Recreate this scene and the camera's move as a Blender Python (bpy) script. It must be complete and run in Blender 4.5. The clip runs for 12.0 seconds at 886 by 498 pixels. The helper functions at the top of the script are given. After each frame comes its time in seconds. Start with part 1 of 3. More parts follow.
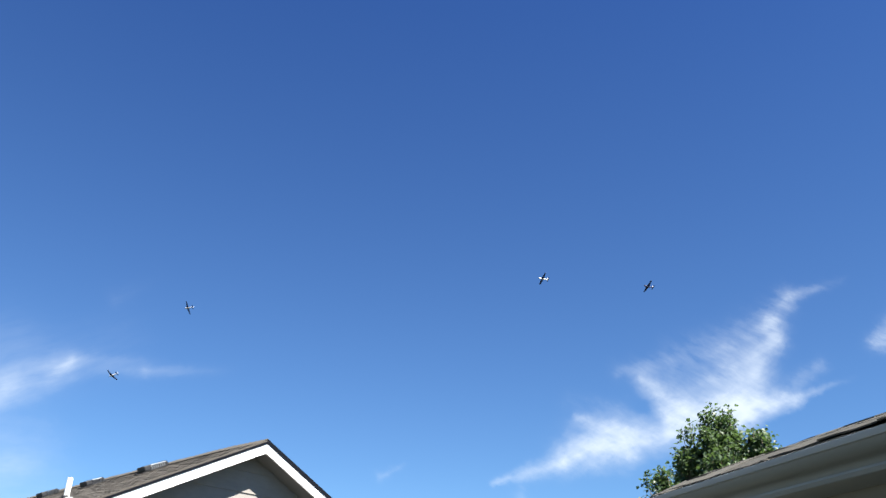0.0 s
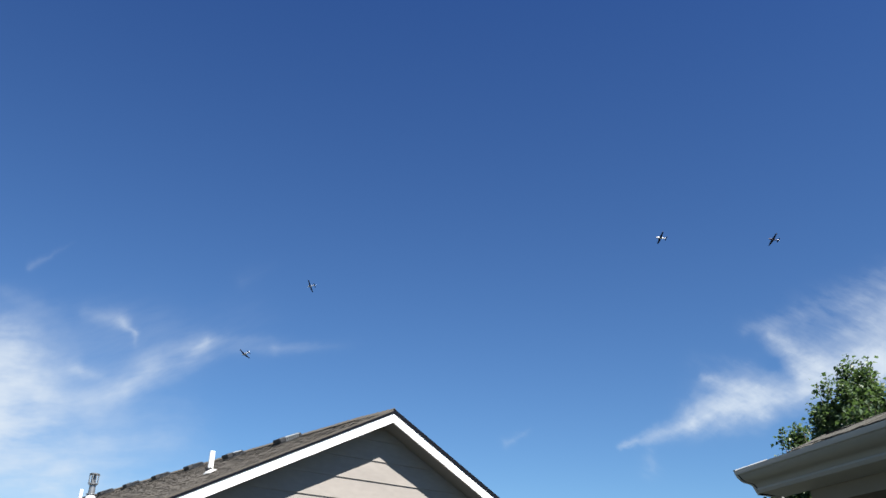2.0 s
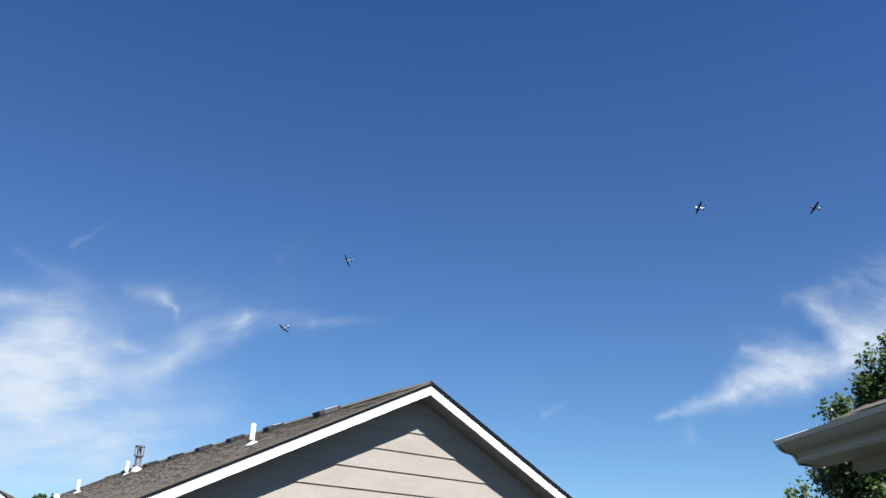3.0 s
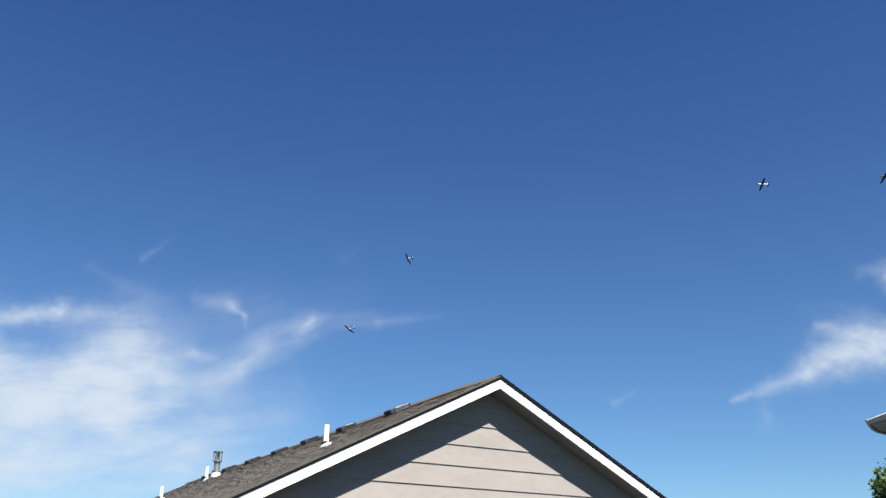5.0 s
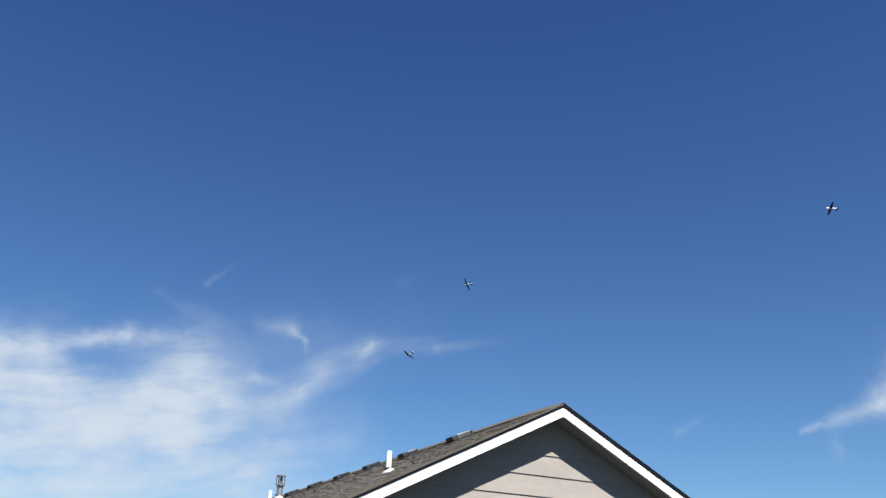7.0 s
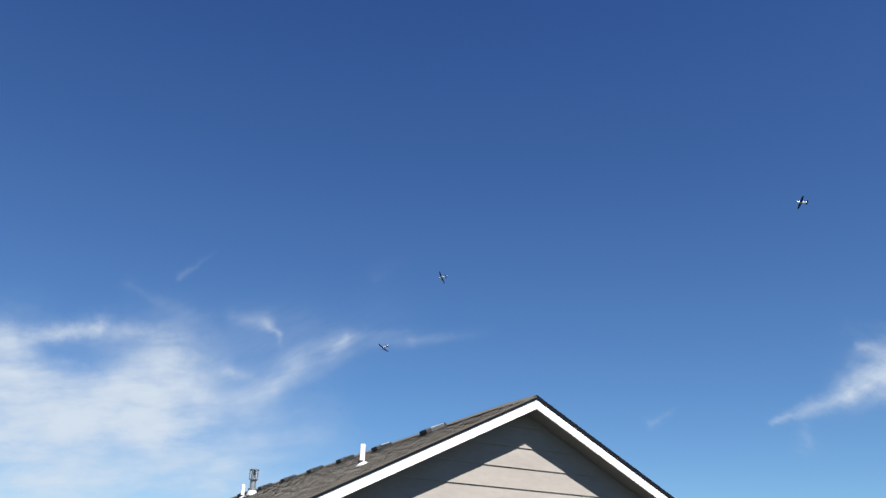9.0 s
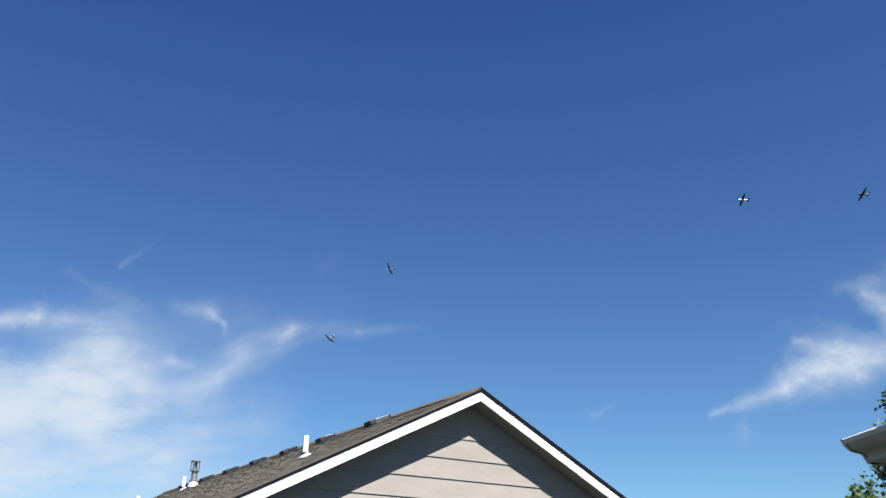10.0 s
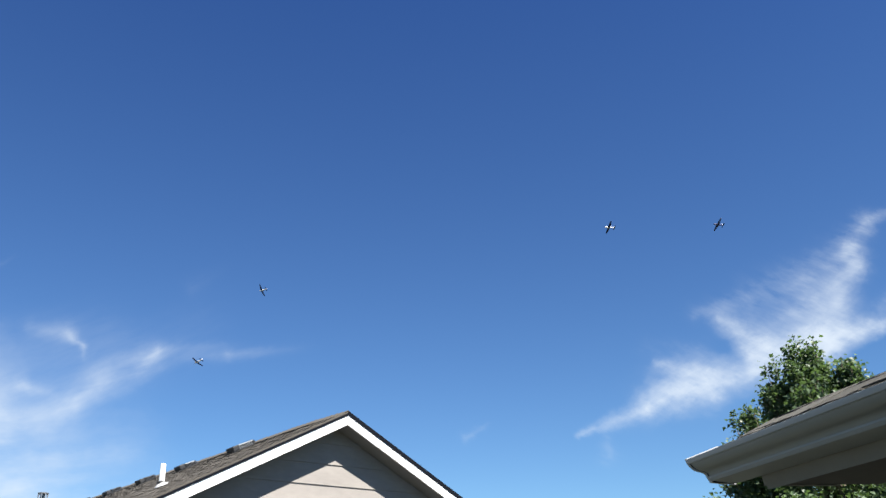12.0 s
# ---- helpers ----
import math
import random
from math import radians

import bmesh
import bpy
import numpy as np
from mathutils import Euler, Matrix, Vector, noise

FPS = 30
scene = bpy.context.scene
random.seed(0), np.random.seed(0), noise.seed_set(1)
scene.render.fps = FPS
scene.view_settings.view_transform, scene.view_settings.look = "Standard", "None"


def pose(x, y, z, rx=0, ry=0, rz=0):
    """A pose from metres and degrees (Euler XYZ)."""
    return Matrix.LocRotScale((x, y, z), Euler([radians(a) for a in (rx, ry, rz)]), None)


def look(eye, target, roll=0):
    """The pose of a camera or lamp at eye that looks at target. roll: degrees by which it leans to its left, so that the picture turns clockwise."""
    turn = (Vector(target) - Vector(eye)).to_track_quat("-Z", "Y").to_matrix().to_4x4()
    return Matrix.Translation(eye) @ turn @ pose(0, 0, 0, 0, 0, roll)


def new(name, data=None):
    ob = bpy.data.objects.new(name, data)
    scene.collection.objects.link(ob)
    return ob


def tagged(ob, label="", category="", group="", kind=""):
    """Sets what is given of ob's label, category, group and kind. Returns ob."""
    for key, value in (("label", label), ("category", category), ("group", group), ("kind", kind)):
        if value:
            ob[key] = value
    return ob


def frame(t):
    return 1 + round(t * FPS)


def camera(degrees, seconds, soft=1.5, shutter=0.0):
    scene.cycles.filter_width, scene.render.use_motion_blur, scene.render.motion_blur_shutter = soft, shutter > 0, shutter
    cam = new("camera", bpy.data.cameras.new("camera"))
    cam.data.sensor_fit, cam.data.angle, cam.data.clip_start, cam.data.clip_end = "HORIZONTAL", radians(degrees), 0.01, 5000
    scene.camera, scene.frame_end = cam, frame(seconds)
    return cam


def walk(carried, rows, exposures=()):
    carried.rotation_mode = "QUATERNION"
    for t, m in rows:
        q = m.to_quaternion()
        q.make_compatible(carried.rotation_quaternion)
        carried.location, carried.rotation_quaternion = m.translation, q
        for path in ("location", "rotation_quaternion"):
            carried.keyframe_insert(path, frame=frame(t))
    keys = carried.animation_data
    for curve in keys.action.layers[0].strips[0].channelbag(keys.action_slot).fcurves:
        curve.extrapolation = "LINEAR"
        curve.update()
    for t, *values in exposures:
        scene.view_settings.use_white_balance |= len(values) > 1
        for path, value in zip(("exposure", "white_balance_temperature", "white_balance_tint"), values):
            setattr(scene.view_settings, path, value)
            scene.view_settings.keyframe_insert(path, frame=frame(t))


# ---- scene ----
cam = camera(54.61, 12.0, soft=1.5)

# seconds, x, y, z, yaw, pitch, roll (degrees; roll turns the picture clockwise)
PATH = [
    (0.0, 0.000, -0.000, 1.700, -3.58, 26.34, 2.06),
    (0.5, 0.005, -0.008, 1.704, -1.62, 26.22, 2.22),
    (1.0, 0.005, -0.071, 1.682, -0.00, 25.83, 2.20),
    (1.5, -0.007, -0.032, 1.689, 2.21, 25.09, 2.18),
    (2.0, 0.004, 0.025, 1.690, 4.68, 23.95, 2.16),
    (2.5, 0.003, 0.004, 1.679, 6.23, 22.86, 2.37),
    (3.0, 0.010, 0.038, 1.690, 7.19, 22.07, 2.42),
    (5.0, -0.018, 0.067, 1.702, 11.47, 21.59, 0.67),
    (5.5, -0.037, 0.043, 1.699, 13.20, 22.11, 1.45),
    (6.0, -0.045, 0.011, 1.700, 14.80, 22.83, 2.26),
    (6.5, -0.051, 0.003, 1.700, 15.77, 23.24, 2.35),
    (8.5, -0.064, 0.045, 1.709, 15.35, 22.82, 1.84),
    (9.0, -0.046, 0.035, 1.705, 13.93, 22.79, 1.62),
    (9.5, -0.035, 0.061, 1.718, 12.54, 22.59, 1.66),
    (10.0, -0.023, 0.030, 1.711, 10.18, 22.31, 1.02),
    (10.5, -0.006, 0.055, 1.724, 7.34, 22.81, 0.11),
    (11.0, -0.008, 0.031, 1.725, 3.60, 23.30, -0.69),
    (11.5, 0.014, 0.067, 1.729, 1.26, 23.33, -1.40),
    (12.0, 0.046, 0.122, 1.731, 1.14, 23.78, -1.62),
]


def held(x, y, z, yaw, pitch, roll):
    return pose(x, y, z, 90 + pitch, 0, yaw) @ pose(0, 0, 0, 0, 0, roll)


walk(cam, [(t, held(*row)) for t, *row in PATH],
     exposures=[(0.0, 2.12), (1.0, 2.04), (1.5, 2.03), (2.0, 1.73), (2.5, 1.81), (3.0, 1.77), (5.0, 1.69), (6.5, 1.60), (8.5, 1.60), (9.5, 1.66), (10.5, 1.72), (12.0, 1.88)])

# ---------------------------------------------------------------- light
SUN_AZ = 41.6      # the sun stands behind the camera, square to the gable
SUN_EL = 56.0
sun_dir = Vector((math.sin(radians(SUN_AZ)) * math.cos(radians(SUN_EL)),
                  -math.cos(radians(SUN_AZ)) * math.cos(radians(SUN_EL)),
                  math.sin(radians(SUN_EL))))
sun = new("sun", bpy.data.lights.new("sun", "SUN"))
sun.data.energy, sun.data.angle, sun.data.color = 5.0, radians(0.53), (1.0, 0.96, 0.9)
sun.matrix_world = look(sun_dir * 50, (0, 0, 0))

world = bpy.data.worlds.new("sky")
scene.world = world
world.use_nodes = True
WN, WL = world.node_tree.nodes, world.node_tree.links
WN.clear()


def wnode(kind, op):
    n = WN.new(kind)
    n.operation = op
    return n


def feed(socket, value):
    if isinstance(value, bpy.types.NodeSocket):
        WL.new(value, socket)
    else:
        socket.default_value = value


def wmath(op, a, b=0.0, clamp=False):
    n = wnode("ShaderNodeMath", op)
    n.use_clamp = clamp
    feed(n.inputs[0], a)
    feed(n.inputs[1], b)
    return n.outputs[0]


def wvec(op, a, b=(0, 0, 0)):
    n = wnode("ShaderNodeVectorMath", op)
    feed(n.inputs[0], a)
    feed(n.inputs[1], b)
    return n.outputs["Vector"]


def wscale(a, s):
    n = wnode("ShaderNodeVectorMath", "SCALE")
    feed(n.inputs[0], a)
    feed(n.inputs["Scale"], s)
    return n.outputs["Vector"]


def wnoise(vec, scale, detail, rough, dist=0.0):
    n = WN.new("ShaderNodeTexNoise")
    feed(n.inputs["Vector"], vec)
    n.inputs["Scale"].default_value, n.inputs["Detail"].default_value = scale, detail
    n.inputs["Roughness"].default_value, n.inputs["Distortion"].default_value = rough, dist
    return n


# direction as azimuth (to the left) and elevation, in degrees
coord = WN.new("ShaderNodeTexCoord").outputs["Generated"]
sep = WN.new("ShaderNodeSeparateXYZ")
WL.new(coord, sep.inputs[0])
azimuth = wmath("MULTIPLY", wmath("ARCTAN2", wmath("MULTIPLY", sep.outputs[0], -1.0), sep.outputs[1]), 57.2958)
elevation = wmath("MULTIPLY", wmath("ARCSINE", sep.outputs[2]), 57.2958)
comb = WN.new("ShaderNodeCombineXYZ")
feed(comb.inputs[0], azimuth)
feed(comb.inputs[1], elevation)
flat = comb.outputs[0]
big = wnoise(flat, 0.22, 3, 0.55)
warp = wscale(wvec("SUBTRACT", big.outputs["Color"], (0.5, 0.5, 0.5)), 1.0)
small = wnoise(flat, 0.9, 4, 0.62)
warp2 = wscale(wvec("SUBTRACT", small.outputs["Color"], (0.5, 0.5, 0.5)), 1.15)
spot = wvec("ADD", wvec("ADD", flat, warp), warp2)
calm = wvec("ADD", flat, wscale(warp2, 0.45))
torn = wvec("ADD", wvec("ADD", flat, wscale(warp, 0.5)), wscale(warp2, 0.75))


def wfused(a, b, c):
    n = wnode("ShaderNodeMath", "MULTIPLY_ADD")
    for socket, value in zip(n.inputs, (a, b, c)):
        feed(socket, value)
    return n.outputs[0]


def stroke(a, b, w0, w1, i0, i1, drift=None):
    """A soft brush of cloud from a to b (azimuth, elevation), its half width and its density at either end."""
    ab = Vector((b[0] - a[0], b[1] - a[1]))
    local = WN.new("ShaderNodeMapping")
    local.vector_type = "TEXTURE"
    feed(local.inputs[0], drift or spot)
    local.inputs["Location"].default_value = (a[0], a[1], 0)
    local.inputs["Rotation"].default_value = (0, 0, math.atan2(ab.y, ab.x))
    local.inputs["Scale"].default_value = (ab.length, 1, 1)
    uv = WN.new("ShaderNodeSeparateXYZ")
    feed(uv.inputs[0], local.outputs[0])
    along = wmath("ADD", uv.outputs[0], 0.0, clamp=True)
    past = wmath("MULTIPLY", wmath("SUBTRACT", uv.outputs[0], along), ab.length)
    away = wfused(past, past, wmath("MULTIPLY", uv.outputs[1], uv.outputs[1]))
    width = wfused(along, w1 - w0, w0)
    ratio = wmath("POWER", wmath("DIVIDE", away, wmath("MULTIPLY", width, width)), 0.8)
    fall = wmath("EXPONENT", wmath("MULTIPLY", ratio, -1.0))
    return wmath("MULTIPLY", fall, wfused(along, i1 - i0, i0))


FAN = [((-7.4, 11.1), (-12.1, 12.6), 0.23, 0.68, 0.3192, 0.5016), ((-12.1, 12.8), (-16.0, 13.6), 0.82, 1.1, 0.646, 0.684), ((-13.1, 13.7), (-16.8, 14.3), 1.1, 1.1, 0.456, 0.532),
       ((-13.2, 15.2), (-15.0, 14.5), 0.41, 0.91, 0.38, 0.494), ((-16.6, 13.7), (-19.3, 14.2), 0.82, 0.82, 0.5472, 0.608), ((-19.0, 15.0), (-23.1, 15.5), 1.4, 1.3, 0.76, 0.836),
       ((-23.2, 15.6), (-26.8, 15.9), 1.4, 0.59, 0.836, 0.646), ((-27.0, 16.0), (-30.5, 16.9), 0.41, 0.18, 0.38, 0.0456), ((-17.5, 17.7), (-19.6, 15.8), 0.63, 1, 0.4712, 0.646),
       ((-24.0, 16.3), (-24.9, 18.0), 1.4, 1, 0.4712, 0.456), ((-24.3, 18.4), (-26.3, 19.5), 0.91, 0.54, 0.38, 0.4712)]
FAN_TOP = [((-26.1, 19.5), (-26.2, 20.7), 0.63, 0.82, 0.399, 0.342), ((-25.6, 20.4), (-27.5, 22.1), 1, 0.63, 0.323, 0.323), ((-27.2, 22.1), (-31.2, 22.7), 0.54, 0.23, 0.304, 0.0285),
           ((-19.7, 18.7), (-24.6, 19.8), 1.2, 1.1, 0.19, 0.285), ((-19.7, 16.9), (-23.6, 17.9), 1.1, 1.3, 0.19, 0.399), ((-16.0, 18.3), (-19.4, 18.7), 0.63, 0.59, 0.152, 0.209),
           ((-26.8, 16.8), (-28.7, 17.7), 0.72, 0.5, 0.152, 0.171), ((-12.5, 16.3), (-15.8, 15.7), 0.63, 0.63, 0.095, 0.152), ((-31.9, 18.8), (-35.1, 19.6), 0.45, 1.4, 0.38, 0.57),
           ((-9.3, 10.9), (-9.3, 9.8), 0.41, 0.72, 0.114, 0.133), ((-0.0, 11.3), (-1.5, 12.2), 0.36, 0.23, 0.152, 0.095)]
BANK = [((51.1, 11.2), (41.0, 12.8), 2.7, 2.4, 1.1, 0.88), ((41.4, 11.4), (31.9, 12.5), 2.1, 2.7, 0.935, 1.1), ((32.3, 14.4), (29.9, 12.6), 1.9, 1.7, 0.726, 0.66),
        ((50.2, 7.8), (32.6, 10.2), 3.1, 2.7, 1.155, 1.1), ((49.6, 5.6), (28.0, 7.1), 2.8, 2.3, 1.1, 0.77), ((32.6, 9.9), (27.1, 11.7), 2.3, 1.7, 0.88, 0.495),
        ((41.4, 14.2), (36.5, 15.5), 0.82, 0.59, 0.682, 0.825), ((36.7, 15.4), (32.1, 15.2), 0.91, 1.6, 0.495, 0.55), ((51.5, 12.7), (41.4, 14.2), 0.91, 0.91, 0.825, 0.682),
        ((29.0, 9.2), (21.8, 10.1), 2.9, 2.3, 0.682, 0.396), ((27.9, 6.8), (19.8, 8.0), 1.8, 1.2, 0.55, 0.352)]
HOOK = [((28.6, 12.0), (25.0, 12.9), 0.82, 0.82, 0.324, 0.45), ((25.7, 12.5), (23.6, 14.6), 1.1, 0.91, 0.396, 0.45), ((23.7, 14.5), (20.7, 16.2), 1.1, 0.91, 0.45, 0.468),
        ((21.4, 15.4), (20.4, 16.6), 0.59, 0.32, 0.36, 0.495), ((20.4, 16.6), (14.9, 17.4), 0.45, 0.45, 0.342, 0.045), ((20.7, 16.2), (15.9, 16.6), 0.72, 0.45, 0.126, 0.225),
        ((15.9, 16.6), (10.2, 17.4), 0.41, 0.45, 0.252, 0.027), ((29.3, 13.5), (27.9, 13.9), 1, 0.54, 0.36, 0.414), ((28.1, 13.9), (26.1, 13.5), 0.54, 0.36, 0.45, 0.288),
        ((28.2, 17.3), (25.9, 17.3), 0.59, 0.54, 0.198, 0.342)]
WISPS = [((26.0, 17.2), (25.0, 16.6), 0.45, 0.27, 0.45, 0.468), ((25.0, 16.6), (24.8, 15.7), 0.27, 0.23, 0.45, 0.18), ((35.1, 18.6), (33.0, 17.7), 0.45, 0.45, 0.144, 0.108),
         ((33.0, 17.7), (29.7, 16.6), 0.72, 0.82, 0.126, 0.144), ((30.7, 14.4), (23.9, 16.8), 2.7, 2.3, 0.234, 0.18), ((26.2, 13.7), (17.7, 18.3), 2.3, 2, 0.216, 0.09),
         ((24.9, 11.3), (19.5, 12.3), 0.72, 0.41, 0.144, 0.036), ((18.7, 20.8), (16.2, 22.4), 0.68, 0.45, 0.126, 0.018), ((32.0, 19.5), (29.8, 21.4), 0.27, 0.18, 0.234, 0.045)]
GAPS = [((39.3, 14.1), (36.0, 13.3), 0.68, 1, 0.36, 0.3), ((36.7, 13.3), (35.1, 14.0), 0.91, 0.82, 0.24, 0.18), ((34.8, 8.0), (32.1, 8.4), 0.82, 1, 0.15, 0.15),
        ((-23.9, 13.3), (-29.4, 15.0), 0.91, 0.82, 0.42, 0.3), ((-17.5, 15.9), (-18.4, 14.8), 0.63, 0.45, 0.21, 0.21)]


def layered(strokes, drift=None):
    """All strokes melted into one outline."""
    total = 0.0
    for seg in strokes:
        value = stroke(*seg, drift)
        total = wmath("ADD", total, wmath("MULTIPLY", value, value))
    return wmath("SQRT", total)


def fibres(turn, across, scale, detail):
    """Ice streaks drawn out along the wind, which blows at the given turn."""
    mp = WN.new("ShaderNodeMapping")
    mp.vector_type = "TEXTURE"
    WL.new(wvec("ADD", flat, wscale(warp, 0.8)), mp.inputs[0])
    mp.inputs["Rotation"].default_value = (0, 0, radians(turn))
    mp.inputs["Scale"].default_value = (across, 1.0, 1.0)
    return wmath("SUBTRACT", wnoise(mp.outputs[0], scale, detail, 0.6).outputs["Fac"], 0.5)


streak = wmath("ADD", wmath("MULTIPLY", fibres(-24, 3.2, 0.7, 5), 1.3), wmath("MULTIPLY", fibres(28, 2.8, 1.5, 4), 1.0))
comb_out = wmath("ADD", wmath("MULTIPLY", fibres(30, 3.4, 1.5, 4), 2.4), wmath("MULTIPLY", fibres(-24, 3.0, 0.6, 4), 0.9))
trail = wmath("MULTIPLY", fibres(-28, 4.0, 0.9, 4), 1.6)
billow = wmath("SUBTRACT", wnoise(wvec("ADD", flat, warp), 0.33, 4, 0.5).outputs["Fac"], 0.5)
veil = wmath("ADD", wmath("MULTIPLY", fibres(-6, 3.2, 0.5, 4), 2.0), wmath("MULTIPLY", billow, 0.8))


def cover(mask, grain, thick):
    """Opacity of a cloud from its brushed outline and its grain, thinning out softly at the edges."""
    amount = wmath("MULTIPLY", mask, wmath("ADD", grain, 1.0))
    curve = WN.new("ShaderNodeMapRange")
    curve.interpolation_type = "SMOOTHSTEP"
    feed(curve.inputs["Value"], amount)
    curve.inputs["From Min"].default_value, curve.inputs["From Max"].default_value = -0.10, thick
    thin = WN.new("ShaderNodeMapRange")
    feed(thin.inputs["Value"], amount)
    thin.inputs["From Max"].default_value = 0.14
    return wmath("SUBTRACT", 1.0, wmath("MULTIPLY", wmath("MULTIPLY", curve.outputs[0], thin.outputs[0]), 0.93))


gaps = layered(GAPS, calm)


def opened(mask):
    return wmath("MAXIMUM", wmath("SUBTRACT", mask, gaps), 0.0)


clear = wmath("MULTIPLY", wmath("MULTIPLY", cover(opened(layered(BANK)), veil, 1.6), cover(layered(WISPS, calm), trail, 1.5)),
              wmath("MULTIPLY", cover(layered(HOOK, calm), wmath("ADD", trail, billow), 1.4),
                    wmath("MULTIPLY", cover(opened(layered(FAN, torn)), streak, 1.16), cover(layered(FAN_TOP, torn), comb_out, 1.16))))
density = wmath("SUBTRACT", 1.0, clear)

sky = WN.new("ShaderNodeTexSky")
sky.sky_type, sky.sun_disc = "NISHITA", False
sky.sun_elevation, sky.sun_rotation = radians(SUN_EL), radians(180 - SUN_AZ)
sky.altitude, sky.air_density, sky.dust_density, sky.ozone_density = 300, 1.0, 0.0, 2.0
tint = WN.new("ShaderNodeMix")
tint.data_type, tint.blend_type = "RGBA", "MULTIPLY"
tint.inputs["Factor"].default_value = 1.0
WL.new(sky.outputs[0], tint.inputs["A"])
deep = WN.new("ShaderNodeMapRange")
feed(deep.inputs["Value"], elevation)
deep.inputs["From Min"].default_value, deep.inputs["From Max"].default_value = 5.0, 42.0
shade = WN.new("ShaderNodeMix")
shade.data_type = "RGBA"
WL.new(deep.outputs[0], shade.inputs["Factor"])
shade.inputs["A"].default_value, shade.inputs["B"].default_value = (0.418, 0.596, 0.746, 1), (0.226, 0.393, 0.690, 1)
WL.new(shade.outputs["Result"], tint.inputs["B"])
blue = WN.new("ShaderNodeBackground")
WL.new(tint.outputs["Result"], blue.inputs[0])
blue.inputs[1].default_value = 0.05
cloud = WN.new("ShaderNodeBackground")
cloud.inputs[0].default_value, cloud.inputs[1].default_value = (0.815, 0.912, 1.025, 1), 0.271
both = WN.new("ShaderNodeMixShader")
WL.new(density, both.inputs[0])
WL.new(blue.outputs[0], both.inputs[1])
WL.new(cloud.outputs[0], both.inputs[2])
WL.new(both.outputs[0], WN.new("ShaderNodeOutputWorld").inputs[0])


# ---------------------------------------------------------------- materials
def material(name, base, rough=0.7, metal=0.0, vary=0.15, grain=40.0, stain=1.2, bump=0.2, dist=0.004,
             stretch=(1, 1, 1), islands=0.0, second=None, pieces=0.0, spec=0.5):
    """Paint or stuff with fine grain, broad stains, wear and relief; islands: spread of tone from piece to piece."""
    m = bpy.data.materials.new(name)
    m.use_nodes = True
    n, l = m.node_tree.nodes, m.node_tree.links
    b = n["Principled BSDF"]
    b.inputs["Roughness"].default_value, b.inputs["Metallic"].default_value = rough, metal
    b.inputs["Specular IOR Level"].default_value = spec
    tc, mp = n.new("ShaderNodeTexCoord"), n.new("ShaderNodeMapping")
    l.new(tc.outputs["Object"], mp.inputs[0])
    mp.inputs["Scale"].default_value = stretch
    fine, broad = n.new("ShaderNodeTexNoise"), n.new("ShaderNodeTexNoise")
    for t, s, d in ((fine, grain, 5), (broad, stain, 4)):
        t.inputs["Scale"].default_value, t.inputs["Detail"].default_value = s, d
        t.inputs["Roughness"].default_value = 0.65
        l.new(mp.outputs[0], t.inputs["Vector"])
    add = n.new("ShaderNodeMath")
    add.operation = "MULTIPLY_ADD"
    l.new(broad.outputs["Fac"], add.inputs[0])
    add.inputs[1].default_value = 1.0
    l.new(fine.outputs["Fac"], add.inputs[2])
    tone = add.outputs[0]
    if islands or pieces:
        src = n.new("ShaderNodeNewGeometry").outputs["Random Per Island"] if islands else n.new("ShaderNodeObjectInfo").outputs["Random"]
        more = n.new("ShaderNodeMath")
        more.operation = "MULTIPLY_ADD"
        l.new(src, more.inputs[0])
        more.inputs[1].default_value = islands or pieces
        l.new(tone, more.inputs[2])
        tone = more.outputs[0]
    ramp = n.new("ShaderNodeMapRange")
    spread = islands or pieces
    ramp.inputs["From Min"].default_value, ramp.inputs["From Max"].default_value = 0.6, 1.4 + spread
    l.new(tone, ramp.inputs["Value"])
    mix = n.new("ShaderNodeMix")
    mix.data_type = "RGBA"
    low = [c * (1 - vary) for c in base]
    high = list(second) if second else [min(1, c * (1 + vary)) for c in base]
    mix.inputs["A"].default_value, mix.inputs["B"].default_value = (*low, 1), (*high, 1)
    l.new(ramp.outputs[0], mix.inputs["Factor"])
    l.new(mix.outputs["Result"], b.inputs["Base Color"])
    rr = n.new("ShaderNodeMapRange")
    rr.inputs["To Min"].default_value, rr.inputs["To Max"].default_value = max(0, rough - 0.12), min(1, rough + 0.12)
    l.new(broad.outputs["Fac"], rr.inputs["Value"])
    l.new(rr.outputs[0], b.inputs["Roughness"])
    if bump:
        bp = n.new("ShaderNodeBump")
        bp.inputs["Strength"].default_value, bp.inputs["Distance"].default_value = bump, dist
        l.new(fine.outputs["Fac"], bp.inputs["Height"])
        l.new(bp.outputs[0], b.inputs["Normal"])
    return m


